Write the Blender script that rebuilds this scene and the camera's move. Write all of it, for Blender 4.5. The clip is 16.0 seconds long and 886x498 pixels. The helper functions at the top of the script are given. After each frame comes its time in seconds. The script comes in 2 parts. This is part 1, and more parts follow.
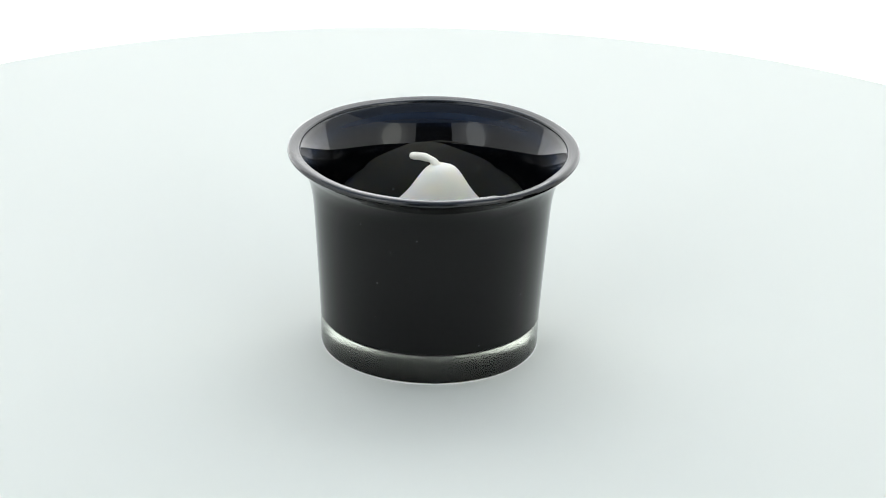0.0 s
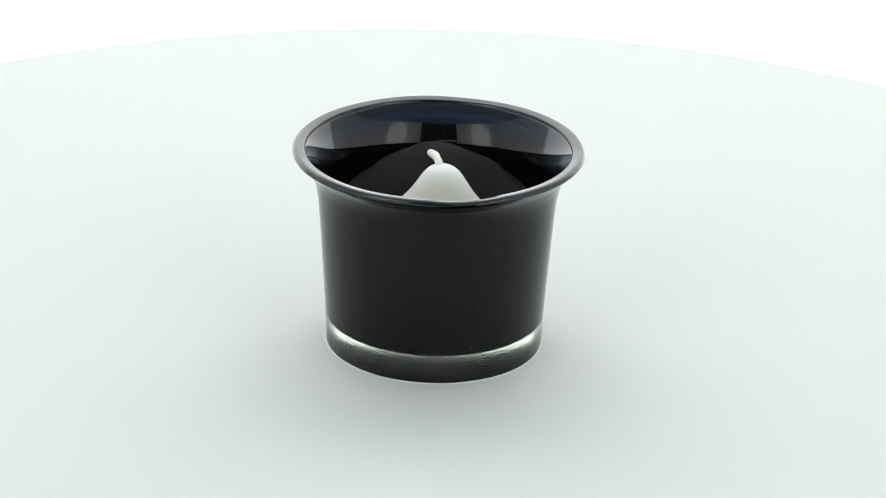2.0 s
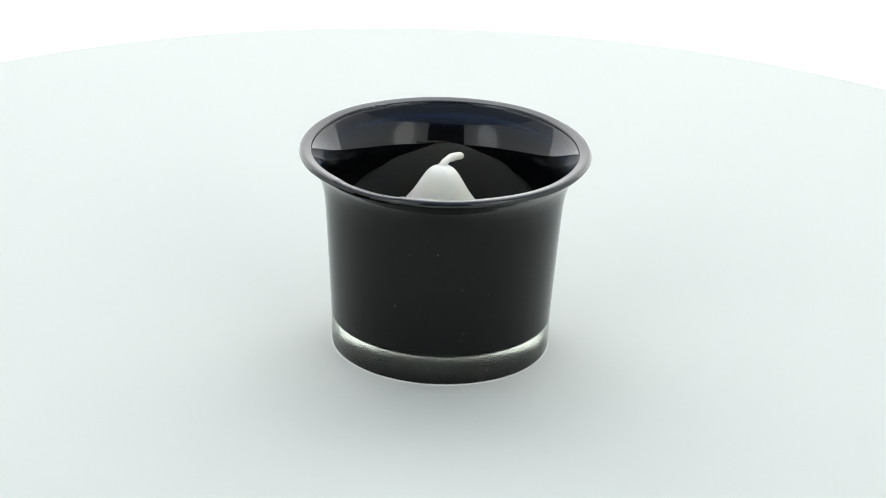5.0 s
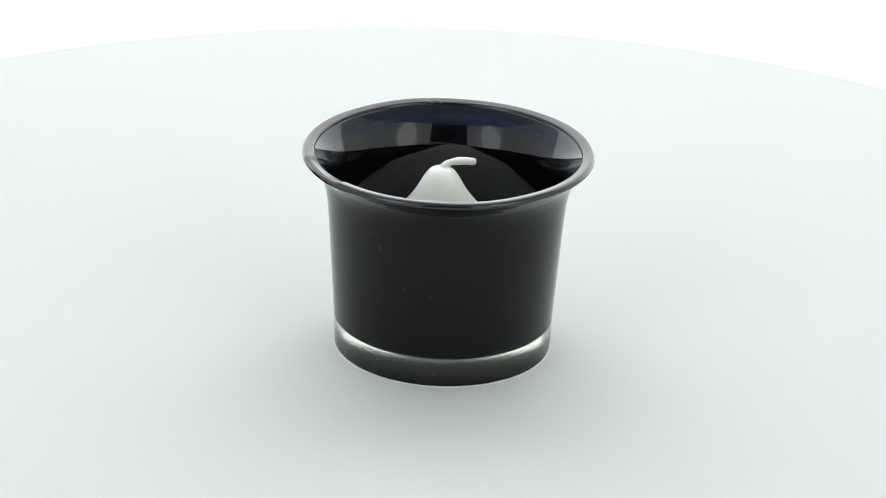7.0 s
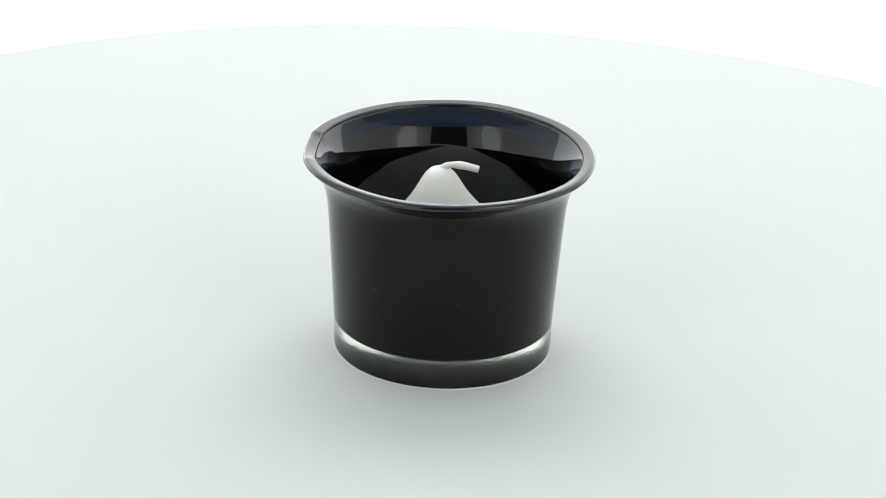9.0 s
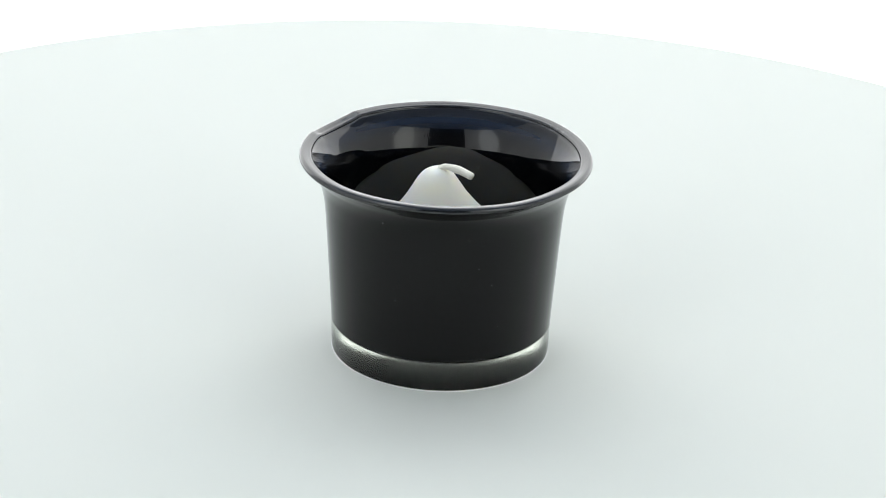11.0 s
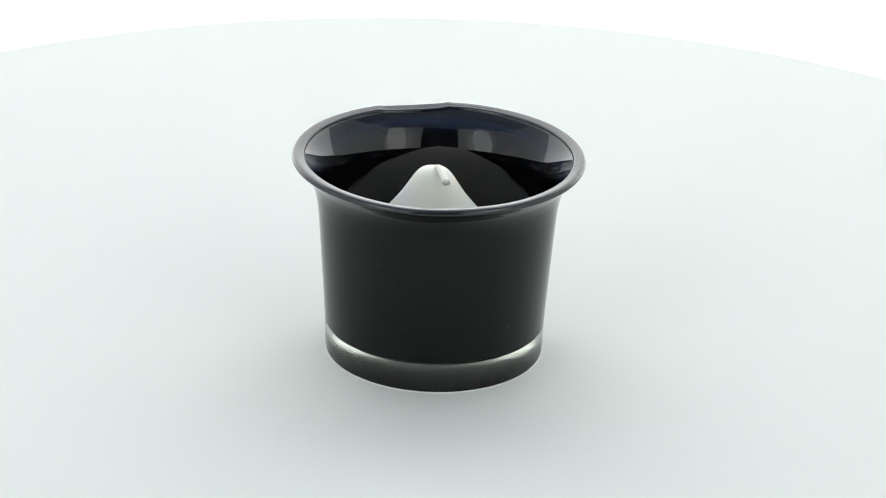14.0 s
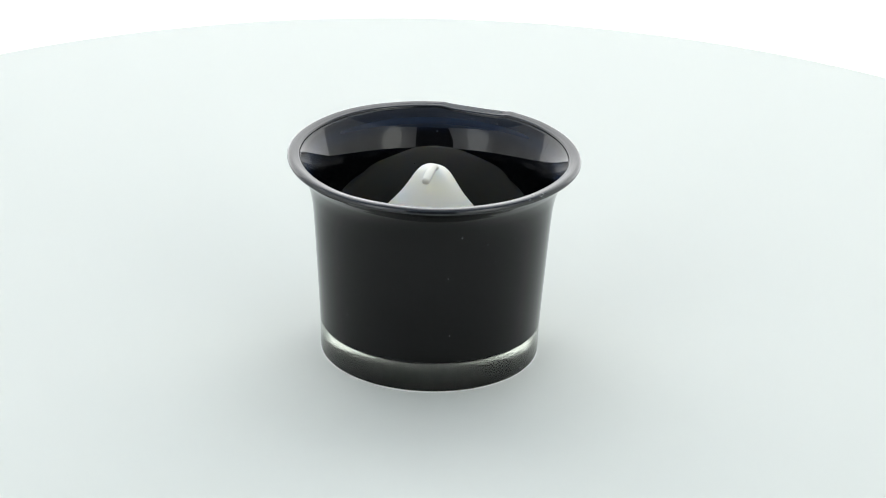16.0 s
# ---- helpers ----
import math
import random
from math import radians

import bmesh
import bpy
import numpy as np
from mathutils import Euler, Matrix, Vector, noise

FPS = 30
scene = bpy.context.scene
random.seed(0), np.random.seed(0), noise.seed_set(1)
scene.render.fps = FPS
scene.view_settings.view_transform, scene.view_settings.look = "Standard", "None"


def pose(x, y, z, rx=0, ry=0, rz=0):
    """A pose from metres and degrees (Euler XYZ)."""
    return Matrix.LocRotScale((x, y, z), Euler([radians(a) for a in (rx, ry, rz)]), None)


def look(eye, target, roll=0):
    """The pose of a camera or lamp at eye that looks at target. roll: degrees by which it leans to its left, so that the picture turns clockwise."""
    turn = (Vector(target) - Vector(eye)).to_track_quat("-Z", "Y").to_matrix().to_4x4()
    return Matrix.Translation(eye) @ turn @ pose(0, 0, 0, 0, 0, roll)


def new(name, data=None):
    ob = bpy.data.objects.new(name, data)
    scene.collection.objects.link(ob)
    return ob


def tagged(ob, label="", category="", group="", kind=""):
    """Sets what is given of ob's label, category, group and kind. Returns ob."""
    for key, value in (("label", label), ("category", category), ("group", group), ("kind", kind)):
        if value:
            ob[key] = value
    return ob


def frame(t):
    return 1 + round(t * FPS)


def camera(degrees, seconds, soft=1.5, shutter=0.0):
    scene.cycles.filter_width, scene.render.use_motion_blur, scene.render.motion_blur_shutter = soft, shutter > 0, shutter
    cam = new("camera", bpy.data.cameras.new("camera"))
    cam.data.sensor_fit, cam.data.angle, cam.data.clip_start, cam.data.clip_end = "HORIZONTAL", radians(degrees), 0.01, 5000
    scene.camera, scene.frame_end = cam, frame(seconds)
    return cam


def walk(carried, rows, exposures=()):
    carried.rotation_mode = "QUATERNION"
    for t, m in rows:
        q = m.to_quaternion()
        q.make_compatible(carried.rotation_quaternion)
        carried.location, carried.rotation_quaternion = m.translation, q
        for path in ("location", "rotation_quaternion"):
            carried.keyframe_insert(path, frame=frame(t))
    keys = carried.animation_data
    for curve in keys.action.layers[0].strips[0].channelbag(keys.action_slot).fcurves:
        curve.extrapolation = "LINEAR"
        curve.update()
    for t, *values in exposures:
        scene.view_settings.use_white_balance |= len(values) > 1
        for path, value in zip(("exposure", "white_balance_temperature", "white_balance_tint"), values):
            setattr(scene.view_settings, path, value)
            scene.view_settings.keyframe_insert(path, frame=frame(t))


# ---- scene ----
# ---- camera: still, on a tripod ----
cam = camera(16.0, 16.0, soft=0.9)
EYE, PITCH, YAW, ROLL = (0.0, -0.75266, 0.3548), 0.41115, 0.00238, 1.660
AIM = (EYE[0] + math.sin(YAW) * math.cos(PITCH), EYE[1] + math.cos(YAW) * math.cos(PITCH), EYE[2] - math.sin(PITCH))
walk(cam, [(0.0, look(EYE, AIM, ROLL)), (16.0, look(EYE, AIM, ROLL))], [(0.0, -1.32), (16.0, -1.32)])

# ---- light: a white light tent with a lit sweep behind, two softboxes in front, one lamp above and a fill glow added on the side walls ----
world = bpy.data.worlds.new("world")
scene.world = world
world.use_nodes = True
world.node_tree.nodes["Background"].inputs[0].default_value = (0.9, 1.0, 0.98, 1)
world.node_tree.nodes["Background"].inputs[1].default_value = 0.05


def soft_lamp(name, eye, target, width, height, watts, colour, shape="ELLIPSE"):
    data = bpy.data.lights.new(name, "AREA")
    data.shape, data.size, data.size_y, data.energy, data.color = shape, width, height, watts, colour
    ob = new(name, data)
    ob.matrix_world = look(eye, target)
    return ob


MID = (0.0, 0.0, 0.03)
for side, colour in ((-1, (0.93, 0.99, 1.0)), (1, (0.965, 1.0, 0.92))):
    # a round softbox: a bright core before its wider, dimmer cloth
    a, b = radians(43), radians(44.5)
    soft_lamp("soft_lamp", (side * 1.25 * math.sin(a), -1.25 * math.cos(a), 0.58), MID, 0.72, 1.15, 1.9, colour)
    soft_lamp("soft_lamp_core", (side * 1.24 * math.sin(b), -1.24 * math.cos(b), 0.58), MID, 0.46, 1.06, 3.2, colour)
soft_lamp("top_lamp", (0, 0.62, 1.12), (0, 0.0, 0), 1.1, 0.55, 8.2, (0.965, 1.0, 0.97), "RECTANGLE")


# ---- materials ----
def material(name):
    mat = bpy.data.materials.new(name)
    mat.use_nodes = True
    nt = mat.node_tree
    return mat, nt, nt.nodes["Principled BSDF"]


def node(nt, kind, **values):
    n = nt.nodes.new(kind)
    for key, value in values.items():
        n.inputs[key.replace("_", " ")].default_value = value
    return n


def coords(nt):
    return nt.nodes.new("ShaderNodeTexCoord").outputs["Object"]


def mixed(nt, fac, a, b):
    m = nt.nodes.new("ShaderNodeMix")
    m.data_type = "RGBA"
    nt.links.new(fac, m.inputs[0])
    for s, v in ((6, a), (7, b)):
        if isinstance(v, tuple):
            m.inputs[s].default_value = (*v, 1)
        else:
            nt.links.new(v, m.inputs[s])
    return m.outputs[2]


def ramp(nt, fac, lo, hi, v0=0.0, v1=1.0):
    r = nt.nodes.new("ShaderNodeMapRange")
    nt.links.new(fac, r.inputs[0])
    for i, v in enumerate((lo, hi, v0, v1)):
        r.inputs[i + 1].default_value = v
    return r.outputs[0]


def noisy(nt, scale, detail=4.0):
    n = node(nt, "ShaderNodeTexNoise", Scale=scale, Detail=detail)
    nt.links.new(coords(nt), n.inputs["Vector"])
    return n.outputs[0]


def bump(nt, bsdf, height, strength, distance):
    b = node(nt, "ShaderNodeBump", Strength=strength, Distance=distance)
    nt.links.new(height, b.inputs["Height"])
    nt.links.new(b.outputs[0], bsdf.inputs["Normal"])


def times(nt, a, b):
    m = nt.nodes.new("ShaderNodeMath")
    m.operation = "MULTIPLY"
    nt.links.new(a, m.inputs[0])
    nt.links.new(b, m.inputs[1])
    return m.outputs[0]


def near(nt, place, outer, inner):
    """1 within inner of a place on the thing, fading to 0 at outer."""
    d = nt.nodes.new("ShaderNodeVectorMath")
    d.operation = "DISTANCE"
    d.inputs[1].default_value = place
    nt.links.new(coords(nt), d.inputs[0])
    return ramp(nt, d.outputs["Value"], outer, inner)


def glass_material(name, ior):
    mat, nt, b = material(name)
    b.inputs["Base Color"].default_value = (0.47, 0.505, 0.45, 1)
    b.inputs["Transmission Weight"].default_value = 1.0
    b.inputs["IOR"].default_value = ior
    b.inputs["Roughness"].default_value = 0.07
    stretch = nt.nodes.new("ShaderNodeMapping")
    stretch.inputs["Scale"].default_value = (1, 1, 2.2)
    nt.links.new(coords(nt), stretch.inputs["Vector"])
    n = node(nt, "ShaderNodeTexNoise", Scale=520.0, Detail=3.0, Roughness=0.6)
    nt.links.new(stretch.outputs[0], n.inputs["Vector"])
    bump(nt, b, n.outputs[0], 0.09, 0.0005)
    return mat


def ground_glass_material():
    """The pressed underside of the foot, dull from the mould."""
    mat, nt, b = material("dull_pressed_glass")
    b.inputs["Base Color"].default_value = (0.9, 0.93, 0.9, 1)
    b.inputs["Transmission Weight"].default_value = 1.0
    b.inputs["IOR"].default_value = 1.5
    b.inputs["Roughness"].default_value = 0.14
    return mat


def lacquer_material():
    mat, nt, b = material("black_lacquer")
    # thin at the lip, where light showing through deep blue is painted as a band
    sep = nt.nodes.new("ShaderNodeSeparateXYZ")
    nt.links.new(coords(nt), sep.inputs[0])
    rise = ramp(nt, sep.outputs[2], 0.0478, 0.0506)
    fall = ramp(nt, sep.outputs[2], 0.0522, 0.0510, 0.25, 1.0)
    glow_band = times(nt, rise, fall)
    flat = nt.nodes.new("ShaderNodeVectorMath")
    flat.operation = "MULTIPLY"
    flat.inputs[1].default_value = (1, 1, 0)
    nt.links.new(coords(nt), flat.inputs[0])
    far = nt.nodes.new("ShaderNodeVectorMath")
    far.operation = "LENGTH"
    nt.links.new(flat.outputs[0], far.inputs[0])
    inward = times(nt, glow_band, ramp(nt, far.outputs["Value"], 0.0369, 0.0362))
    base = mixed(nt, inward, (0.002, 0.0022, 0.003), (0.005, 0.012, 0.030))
    # pinholes and dust
    v = nt.nodes.new("ShaderNodeTexVoronoi")
    v.inputs["Scale"].default_value = 300.0
    nt.links.new(coords(nt), v.inputs["Vector"])
    dot = ramp(nt, v.outputs["Distance"], 0.075, 0.045)
    sep2 = nt.nodes.new("ShaderNodeSeparateColor")
    nt.links.new(v.outputs["Color"], sep2.inputs[0])
    some = ramp(nt, sep2.outputs[0], 0.78, 0.79)
    both = times(nt, dot, some)
    # the top of the lip gets a fainter tint of that painted show-through
    base = mixed(nt, ramp(nt, sep.outputs[2], 0.0533, 0.0540), base, (0.009, 0.012, 0.017))
    nick = node(nt, "ShaderNodeTexNoise", Scale=1300.0, Detail=2.0)
    nt.links.new(coords(nt), nick.inputs["Vector"])
    nicks = times(nt, near(nt, (-0.0354, -0.0108, 0.0541), 0.0062, 0.0045), ramp(nt, nick.outputs[0], 0.60, 0.66))
    nicks = times(nt, nicks, ramp(nt, sep.outputs[2], 0.0538, 0.0541))
    base = mixed(nt, nicks, base, (0.16, 0.165, 0.17))
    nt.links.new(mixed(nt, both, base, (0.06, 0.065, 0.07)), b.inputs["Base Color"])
    # satin on the fire-polished lip, mirror-like inside
    nt.links.new(ramp(nt, sep.outputs[2], 0.0524, 0.0534, 1.47, 1.6), b.inputs["IOR"])
    nt.links.new(ramp(nt, sep.outputs[2], 0.0524, 0.0534, 0.035, 0.12), b.inputs["Roughness"])
    # a patch of small blisters in the flare
    blister = node(nt, "ShaderNodeTexNoise", Scale=1500.0, Detail=1.0)
    nt.links.new(coords(nt), blister.inputs["Vector"])
    bump(nt, b, times(nt, near(nt, (-0.0027, -0.0309, 0.0487), 0.0040, 0.0020), ramp(nt, blister.outputs[0], 0.55, 0.75)), 0.08, 0.0003)
    return mat


def bonded_material(name, gloss):
    """The lacquer's outer face, bonded to the glass; gloss is that of the glass before it."""
    mat, nt, b = material(name)
    v = nt.nodes.new("ShaderNodeTexVoronoi")
    v.inputs["Scale"].default_value = 300.0
    nt.links.new(coords(nt), v.inputs["Vector"])
    dot = ramp(nt, v.outputs["Distance"], 0.075, 0.045)
    sep2 = nt.nodes.new("ShaderNodeSeparateColor")
    nt.links.new(v.outputs["Color"], sep2.inputs[0])
    some = ramp(nt, sep2.outputs[0], 0.5, 0.51)
    both = times(nt, dot, some)
    base = mixed(nt, noisy(nt, 60.0), (0.0015, 0.0016, 0.0017), (0.0025, 0.0026, 0.0028))
    nt.links.new(mixed(nt, both, base, (0.10, 0.105, 0.11)), b.inputs["Base Color"])
    b.inputs["Specular IOR Level"].default_value = gloss
    b.inputs["Roughness"].default_value = 0.03 if gloss else 0.6
    return mat


def wax_material():
    mat, nt, b = material("white_wax")
    c = mixed(nt, noisy(nt, 220.0, 5.0), (0.93, 0.92, 0.82), (0.955, 0.94, 0.85))
    nt.links.new(c, b.inputs["Base Color"])
    b.inputs["Roughness"].default_value = 0.5
    b.inputs["Subsurface Weight"].default_value = 1.0
    b.inputs["Subsurface Radius"].default_value = (1.0, 0.9, 0.7)
    b.inputs["Subsurface Scale"].default_value = 0.004
    bump(nt, b, noisy(nt, 500.0, 3.0), 0.15, 0.0004)
    return mat


def plain_material(name, c1, c2, scale, rough, relief=0.1, depth=0.0005, gloss=0.4):
    mat, nt, b = material(name)
    nt.links.new(mixed(nt, noisy(nt, scale), c1, c2), b.inputs["Base Color"])
    b.inputs["Roughness"].default_value = rough
    b.inputs["Specular IOR Level"].default_value = gloss
    bump(nt, b, noisy(nt, scale * 40), relief, depth)
    return mat


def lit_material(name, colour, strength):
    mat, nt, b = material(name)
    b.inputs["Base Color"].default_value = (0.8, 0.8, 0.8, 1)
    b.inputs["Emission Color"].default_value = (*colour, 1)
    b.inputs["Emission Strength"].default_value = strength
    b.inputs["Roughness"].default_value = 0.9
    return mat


GLASS, LACQUERED = glass_material("clear_glass", 1.5), bonded_material("lacquered_glass_wall", 0.23)
# white for the modelled caustic line and the specks on the foot
CAUSTIC_AND_BUBBLES = plain_material("caustic_and_bubble_white", (0.9, 0.91, 0.9), (0.94, 0.945, 0.94), 500.0, 0.35)
GROUND, LACQUER, BONDED, WAX = ground_glass_material(), lacquer_material(), bonded_material("black_lacquer_on_glass", 0.0), wax_material()
WICK = plain_material("waxed_cotton", (0.90, 0.885, 0.79), (0.94, 0.925, 0.84), 400.0, 0.5, 0.3, 0.0003)
DISC = plain_material("matte_white_board", (0.755, 0.785, 0.745), (0.78, 0.805, 0.765), 6.0, 0.9, 0.01, 0.0001, 0.05)
DRUM = plain_material("white_drum_paint", (0.70, 0.71, 0.71), (0.75, 0.76, 0.76), 8.0, 0.5)
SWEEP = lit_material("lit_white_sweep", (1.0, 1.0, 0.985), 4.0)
FLOOR = plain_material("studio_floor", (0.72, 0.73, 0.73), (0.78, 0.79, 0.79), 3.0, 0.7)
WALL = plain_material("studio_wall", (0.035, 0.037, 0.04), (0.05, 0.052, 0.055), 3.0, 0.8)
# the unseen side walls glow as added fill, tinted cool and warm
COOL_FILL, WARM_FILL = lit_material("cool_fill_wall", (0.93, 0.985, 1.0), 0.34), lit_material("warm_fill_wall", (0.97, 1.0, 0.92), 0.34)
TOP = plain_material("studio_ceiling", (0.38, 0.425, 0.505), (0.42, 0.465, 0.545), 3.0, 0.9)


# ---- mesh helpers ----
def mesh_object(name, bm, mat, parent=None, label="", smooth=True):
    bmesh.ops.recalc_face_normals(bm, faces=bm.faces)
    data = bpy.data.meshes.new(name)
    bm.to_mesh(data)
    bm.free()
    for p in data.polygons:
        p.use_smooth = smooth
    data.materials.append(mat)
    ob = new(name, data)
    if parent:
        ob.parent = parent
    if label:
        ob["label"] = label
    return ob


def spline(points, n):
    """n points along a smooth curve through the points, evenly spread on each stretch."""
    p = [np.array(q, float) for q in points]
    p = [2 * p[0] - p[1]] + p + [2 * p[-1] - p[-2]]
    out = []
    for i in range(1, len(p) - 2):
        for k in range(n):
            t = k / n
            a, b, c, d = p[i - 1], p[i], p[i + 1], p[i + 2]
            out.append(0.5 * (2 * b + (c - a) * t + (2 * a - 5 * b + 4 * c - d) * t * t + (3 * b - a - 3 * c + d) * t ** 3))
    return out + [p[-2]]


def lathe(profile, shape=None, segments=288):
    """Turns (radius, height) about z; shape(r, z, angle) may bend each point. A radius of 0 closes the form."""
    bm = bmesh.new()
    rings = []
    for r, z in profile:
        if r <= 1e-6:
            rings.append([bm.verts.new((0, 0, z))])
            continue
        ring = []
        for i in range(segments):
            a = 2 * math.pi * i / segments
            rr, zz = shape(r, z, a) if shape else (r, z)
            ring.append(bm.verts.new((rr * math.cos(a), rr * math.sin(a), zz)))
        rings.append(ring)
    for a, b in zip(rings, rings[1:]):
        for i in range(segments):
            j = (i + 1) % segments
            quad = [a[i % len(a)], a[j % len(a)], b[j % len(b)], b[i % len(b)]]
            quad = list(dict.fromkeys(quad))
            if len(quad) > 2:
                bm.faces.new(quad)
    return bm


# ---- the studio round the turntable ----
def arc_wall(name, radius, a0, a1, z0, z1, thick, mat, label):
    bm = bmesh.new()
    n = 48
    rows = []
    for i in range(n + 1):
        a = radians(a0 + (a1 - a0) * i / n)
        rows.append([bm.verts.new((r * math.cos(a), r * math.sin(a), z)) for r, z in
                     ((radius, z0), (radius, z1), (radius + thick, z1), (radius + thick, z0))])
    for p, q in zip(rows, rows[1:]):
        for k in range(4):
            bm.faces.new((p[k], p[(k + 1) % 4], q[(k + 1) % 4], q[k]))
    bm.faces.new(rows[0])
    bm.faces.new(rows[-1])
    return tagged(mesh_object(name, bm, mat, smooth=False), label, "backdrop", kind="structure")


def slab(name, radius, z0, z1, mat, label, category):
    bm = lathe([(0, z0), (radius, z0), (radius, z1), (0, z1)], segments=96)
    return tagged(mesh_object(name, bm, mat, smooth=False), label, category, kind="structure")


FLOOR_Z = -0.50
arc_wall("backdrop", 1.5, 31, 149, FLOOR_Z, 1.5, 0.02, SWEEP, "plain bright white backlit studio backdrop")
arc_wall("wall_left", 1.5, 149, 251, FLOOR_Z, 1.5, 0.02, COOL_FILL, "plain white unseen side wall with an added fill glow")
arc_wall("wall_right", 1.5, 289, 391, FLOOR_Z, 1.5, 0.02, WARM_FILL, "plain white unseen side wall with an added fill glow")
arc_wall("wall_front", 1.5, 251, 289, FLOOR_Z, 1.5, 0.02, WALL, "plain dark studio wall behind the camera")
slab("floor", 1.56, FLOOR_Z - 0.02, FLOOR_Z, FLOOR, "plain white studio floor under the turntable", "floor")
slab("ceiling", 1.56, 1.5, 1.52, TOP, "plain pale grey studio ceiling", "ceiling")


# ---- the turntable ----
DISC_R, DISC_OFF = 0.2526, (0.00103, -0.00132)


def make_turntable():
    drum = lathe([(0, FLOOR_Z), (0.128, FLOOR_Z), (0.130, FLOOR_Z + 0.004), (0.130, -0.0165), (0.126, -0.0145), (0, -0.0145)], segments=96)
    base = tagged(mesh_object("turntable", drum, DRUM, smooth=False),
                  "white motorised product turntable with a round matte board", "turntable")
    r = DISC_R
    
    def droop(rr, z, a):
        d = (math.degrees(a) - 212) / 18
        return rr, z - 0.0009 * math.exp(-d * d / 2) * max(0.0, (rr - 0.10) / (r - 0.10)) ** 2

    board = lathe([(0, -0.012), (0.10, -0.012), (0.18, -0.012), (r - 0.002, -0.012), (r - 0.0006, -0.0114), (r, -0.010), (r, -0.002), (r - 0.0006, -0.0006), (r - 0.002, 0), (0.22, 0), (0.18, 0), (0.14, 0), (0.10, 0), (0, 0)], droop, segments=256)
    disc = mesh_object("disc", board, DISC, base, "matte off-white round turntable board", smooth=False)
    return base, disc


turntable, disc = make_turntable()

# ---- the glass holder ----
OUTER = [(28.55, 2.0), (28.68, 7.4), (29.2, 16), (29.75, 24), (30.3, 32), (30.85, 39), (31.4, 43), (32.3, 46.4), (33.7, 49.2), (35.2, 51.1), (36.4, 52.4)]
INNER = []
for k in range(49):
    z = 53.05 - 42.05 * (k / 48) ** 1.6
    INNER.append((26.6 + 0.0655 * (z - 11) + 0.0294 * max(0.0, z - 41) ** 2.08, z))
BEND = 0.001


def uneven(r, z, a):
    """The lip is hand-finished: one stretch is flattened like a chord, lies lower inside, and has a kink at both ends."""
    k = max(0.0, min(1.0, (z - 0.046) / 0.007))
    d = math.degrees(a) % 360
    def step(x, at, w):
        return 1 / (1 + math.exp(-(x - at) / w))
    dip = step(d, 298, 1.0) * (1 - step(d, 326, 1.0))
    bow = max(0.0, 1 - ((d - 312) / 14.5) ** 2)
    kink = math.exp(-((d - 297) / 1.6) ** 2) + 0.6 * math.exp(-((d - 327) / 2.0) ** 2)
    wave = 0.1 * math.cos(a - 1.7) + 0.10 * math.sin(2 * a + 0.7) + 0.07 * math.sin(5 * a + 2.1) + 0.04 * math.sin(9 * a)
    inner = max(0.0, min(1.0, (0.0364 - r) / 0.0008)) * max(0.0, min(1.0, (z - 0.0515) / 0.0015))
    return (r + k * BEND * (0.08 * math.sin(3 * a + 1) + 0.05 * kink - 0.44 * bow),
            z + k * k * BEND * (wave - 0.30 * bow - 0.10 * dip + 0.08 * kink) - inner * BEND * 0.22 * dip)


def mm(points):
    return [(r / 1000, z / 1000) for r, z in points]


def arc(r0, z0, rad, d0, d1, n=8):
    return [(r0 + rad * math.cos(radians(d0 + (d1 - d0) * i / n)), z0 + rad * math.sin(radians(d0 + (d1 - d0) * i / n))) for i in range(n + 1)]


# the rim: a rounded outer edge, a nearly flat top and a crease down into the cup
EDGE = arc(36.78, 53.5, 0.80, -58, 94)
RIM_TOP = [(36.2, 54.24), (35.65, 54.14), (35.3, 54.05)] + arc(35.1, 53.55, 0.48, 96, 178, 6)


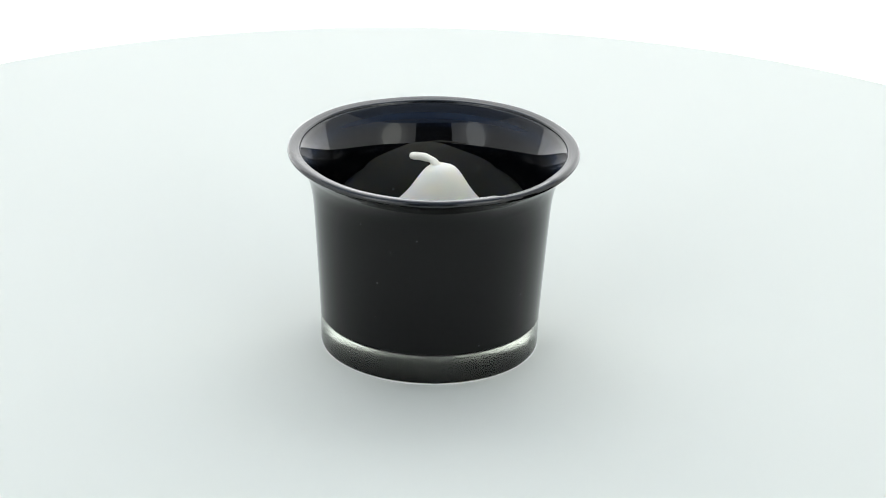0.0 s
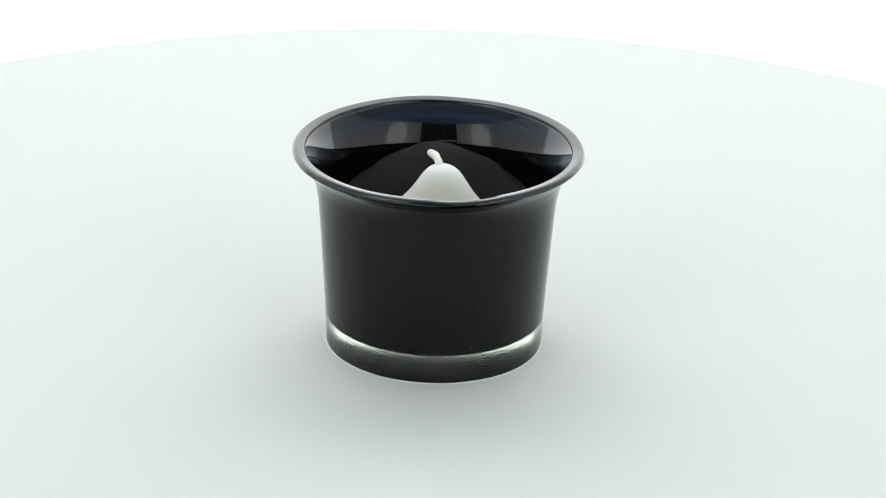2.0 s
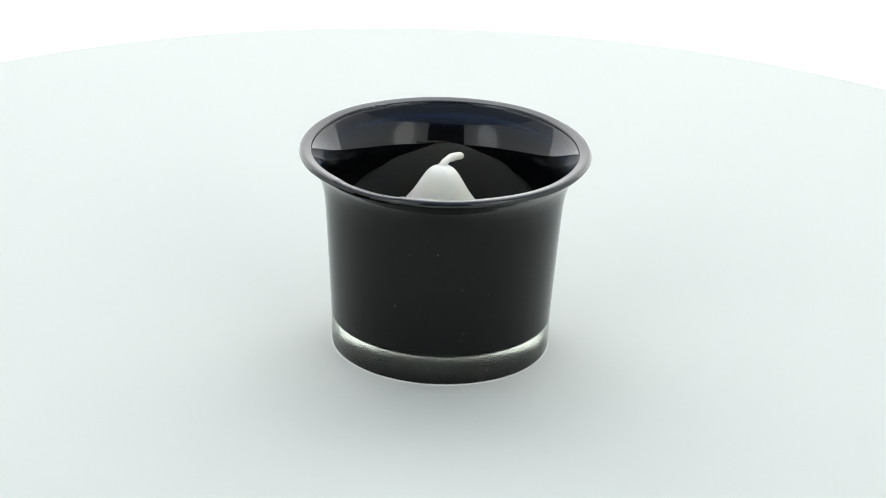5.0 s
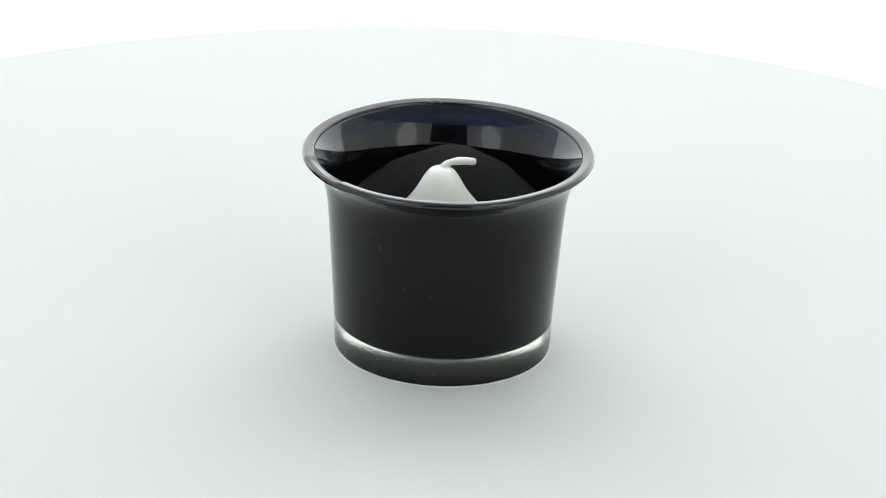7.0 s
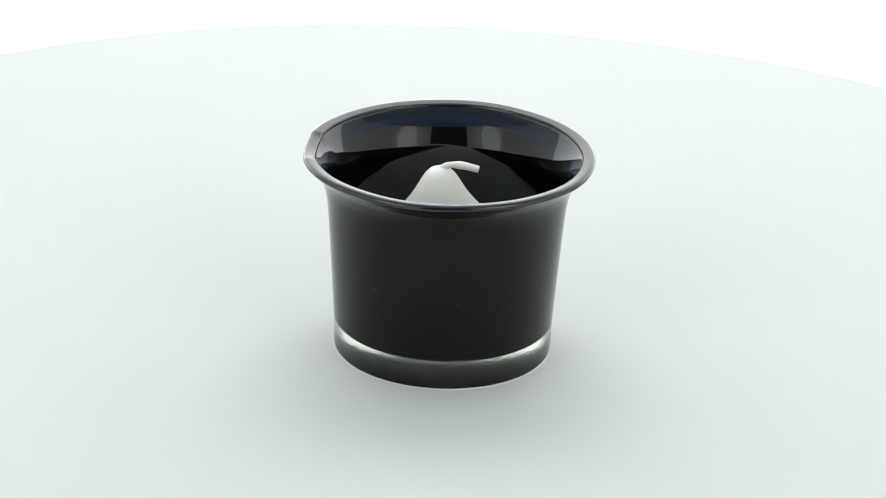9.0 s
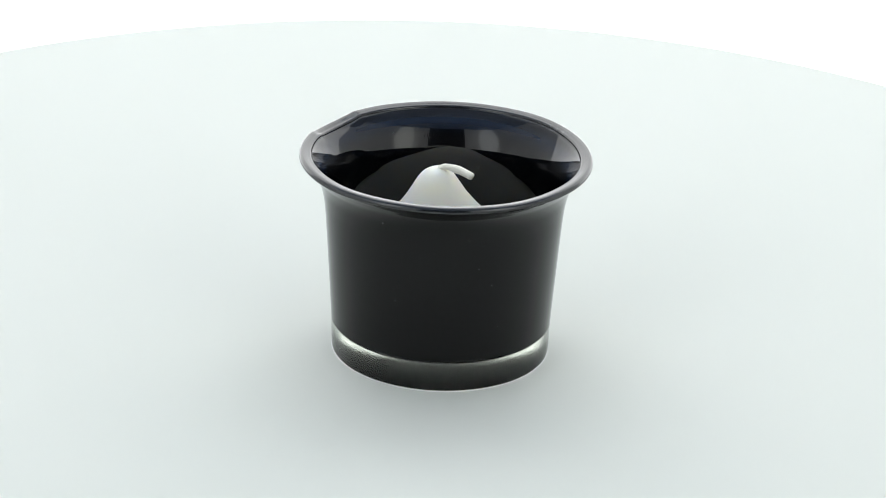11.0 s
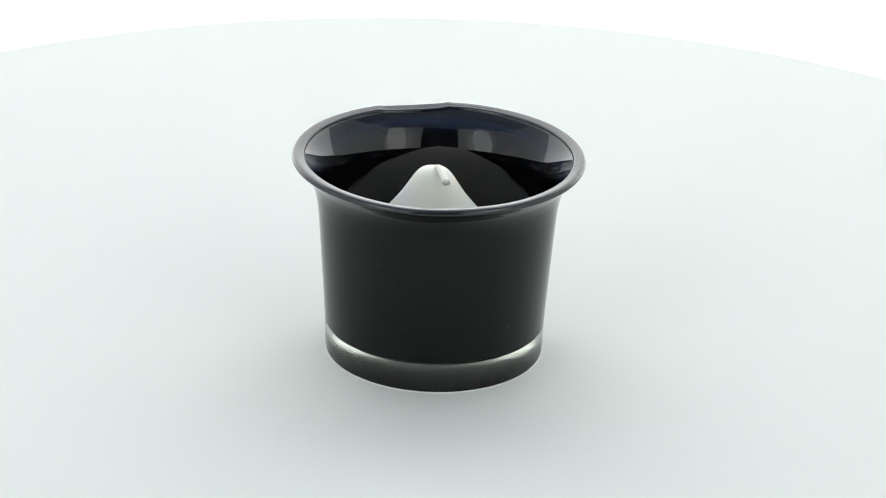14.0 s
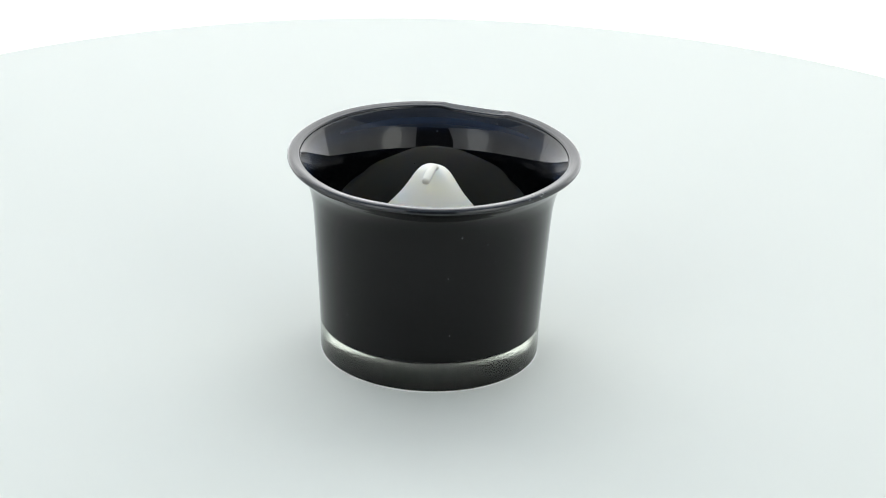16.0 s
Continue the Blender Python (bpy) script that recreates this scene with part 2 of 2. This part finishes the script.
def make_holder():
    holder = tagged(new("candle_holder"), "black lacquered glass tealight holder with flared rim and clear thick base", "candle holder")
    foot = [(0, 0.6), (10, 0.57), (20, 0.48), (25.2, 0.3), (26.6, 0.05), (27.7, 0.02), (28.15, 0.12), (28.4, 0.4), (28.5, 0.9), (28.52, 1.4)]
    floor_in = [(26.55, 9.4), (26.3, 8.5), (25.6, 7.7), (24.0, 6.9), (19, 6.2), (13, 5.7), (7, 5.35), (0, 5.2)]
    outside = [tuple(q) for q in spline(OUTER, 6)] + EDGE + RIM_TOP
    inside = spline(INNER, 2)
    glass = foot + [tuple(q) for q in outside] + [tuple(q) for q in inside] + floor_in
    body = mesh_object("glass_body", lathe(mm(glass), uneven), GLASS, holder, "thick clear glass, the caustic line at its foot modelled apart")
    body.visible_shadow = False
    body.data.materials.append(GROUND)
    body.data.materials.append(LACQUERED)
    for p in body.data.polygons:
        if p.center.z < 0.00075 and p.normal.z < -0.9:
            p.material_index = 1
        elif p.center.z > 0.0088:
            p.material_index = 2
    # solid white ring in place of the light line cast round the foot
    ring = [(27.6, 0.0), (28.44, 0.0), (28.52, 0.04), (28.55, 0.12), (28.52, 0.2), (28.4, 0.25), (28.0, 0.09), (27.6, 0.0)]
    mesh_object("caustic_ring", lathe(mm(ring)), CAUSTIC_AND_BUBBLES, holder, "thin white ring in place of the caustic line round the foot")
    # specks set on the foot's surface in place of bubbles inside the glass
    rng = random.Random(5)
    bm = bmesh.new()
    for _ in range(13):
        a, z, size = rng.uniform(0, 2 * math.pi), rng.uniform(1.6, 6.0) / 1000, rng.uniform(0.05, 0.11) / 1000
        bmesh.ops.create_icosphere(bm, subdivisions=1, radius=size, matrix=Matrix.Translation((0.0286 * math.cos(a), 0.0286 * math.sin(a), z)))
    tagged(mesh_object("bubble_specks", bm, CAUSTIC_AND_BUBBLES, holder, "pale specks on the foot in place of bubbles in the glass"), kind="stuff")
    # the lacquer coats the inside and turns over the lip
    t = 0.14
    line = EDGE[1:] + RIM_TOP + [tuple(q) for q in inside] + floor_in
    pts = [np.array(q) for q in line]
    side = []
    for i, q in enumerate(pts):
        d = pts[min(i + 1, len(pts) - 1)] - pts[max(i - 1, 0)]
        side.append(np.array((d[1], -d[0])) / (np.hypot(*d) + 1e-9))
    side[-1] = np.array((0.0, -1.0)) if side[-2][1] < 0 else np.array((0.0, 1.0))
    one = [tuple(q + s * t) for q, s in zip(pts, side)]
    two = [tuple(q - s * t) for q, s in zip(pts, side)]
    one[-1], two[-1] = (0, one[-1][1]), (0, two[-1][1])
    shell = one[::-1] + two
    lining = mesh_object("lacquer_lining", lathe(mm(shell), uneven), LACQUER, holder, "glossy black lacquer, thin at the lip with blue show-through light painted in")
    lining.data.materials.append(BONDED)
    for p in lining.data.polygons:
        # the face that looks into the glass
        c, n = p.center, p.normal
        away = n.x * c.x + n.y * c.y
        floor = c.z < 0.0088
        if (n.z < -0.3 if floor else (away > 0 and c.z < 0.0530)):
            p.material_index = 1
    return holder


holder = make_holder()


# ---- the candle ----
def make_candle():
    candle = tagged(new("candle"), "white wax candle rising to a bell-shaped peak, unlit", "candle")
    bell = [(0, 50.1), (1.8, 49.85), (3.35, 49.05), (4.6, 47.6), (6.0, 45.3), (7.8, 42.4), (10.2, 39.3), (12.9, 36.2), (15.8, 33.2), (18.8, 30.6), (22, 28.6), (25, 27.4), (26.4, 27.1)]
    curve = [tuple(q) for q in spline(bell, 5)]
    curve[0] = (0, 50.1)
    wall = [(26.9, 26.8), (26.7, 24), (26.2, 16), (25.75, 10.8), (25.3, 9.2), (24.5, 8.3), (23.2, 7.9), (0, 7.85)]
    aim = radians(328)

    def lean(r, z, a):
        k = max(0.0, 1 - (r / 0.024) ** 2)
        x, y = r * math.cos(a) + 0.0023 * k * math.cos(aim), r * math.sin(a) + 0.0023 * k * math.sin(aim)
        g = 1 + 0.09 * math.sin(2 * a + 1) * k + 0.02 * math.sin(3 * a) * k
        return g, x, y
    bm = lathe(mm(curve + wall), None, 128)
    for v in bm.verts:
        r, a = math.hypot(v.co.x, v.co.y), math.atan2(v.co.y, v.co.x)
        if v.co.z > 0.0270:
            g, x, y = lean(r, v.co.z, a)
            v.co.x, v.co.y = x * g, y * g
    mesh_object("wax", bm, WAX, candle, "smooth white wax bell")
    # the wick rises at the peak, bends over and lies outward
    out = Vector((math.cos(radians(135)), math.sin(radians(135)), 0))
    along = [(-2.4, 47.8), (-1.7, 49.2), (0.0, 50.4), (2.2, 50.6), (4.7, 50.3), (7.9, 49.55)]
    path = [out * (q[0] / 1000) + Vector((0, 0, q[1] / 1000)) for q in spline(along, 6)]
    bm = bmesh.new()
    rings, n = [], 14
    across = Vector((-out.y, out.x, 0))
    for i, c in enumerate(path):
        d = (path[min(i + 1, len(path) - 1)] - path[max(i - 1, 0)]).normalized()
        u = across.cross(d)
        s = i / (len(path) - 1)
        rad = 0.00105 * (1 + 0.10 * math.sin(9 * s + 1) + 0.05 * math.sin(21 * s)) * (1.0 + 0.32 * max(0.0, 1 - s / 0.45))
        if i == len(path) - 1:
            rad *= 0.94
        rings.append([bm.verts.new(c + rad * (across * math.cos(2 * math.pi * k / n) + u * math.sin(2 * math.pi * k / n) * 0.9)) for k in range(n)])
    for p, q in zip(rings, rings[1:]):
        for k in range(n):
            bm.faces.new((p[k], p[(k + 1) % n], q[(k + 1) % n], q[k]))
    bm.faces.new(rings[0])
    bm.faces.new(rings[-1])
    mesh_object("wick", bm, WICK, candle, "bent wick coated in white wax")
    return candle


candle = make_candle()


# ---- what moves: the board turns clockwise, and carries holder and candle ----
TURN = -15.0
TILT = (0.00403, -0.00369)
CUP_OFF = (-0.00117, 0.00198)


def turned(t, off):
    lean = Matrix.Rotation(math.hypot(*TILT), 4, Vector((TILT[1], -TILT[0], 0)))
    return pose(0, 0, 0, 0, 0, TURN * t) @ lean @ Matrix.Translation((off[0], off[1], 0))


def motions():
    moments = [0.5 * i for i in range(33)]
    walk(disc, [(t, turned(t, DISC_OFF)) for t in moments])
    walk(holder, [(t, turned(t, CUP_OFF)) for t in moments])
    walk(candle, [(t, turned(t, CUP_OFF)) for t in moments])


motions()
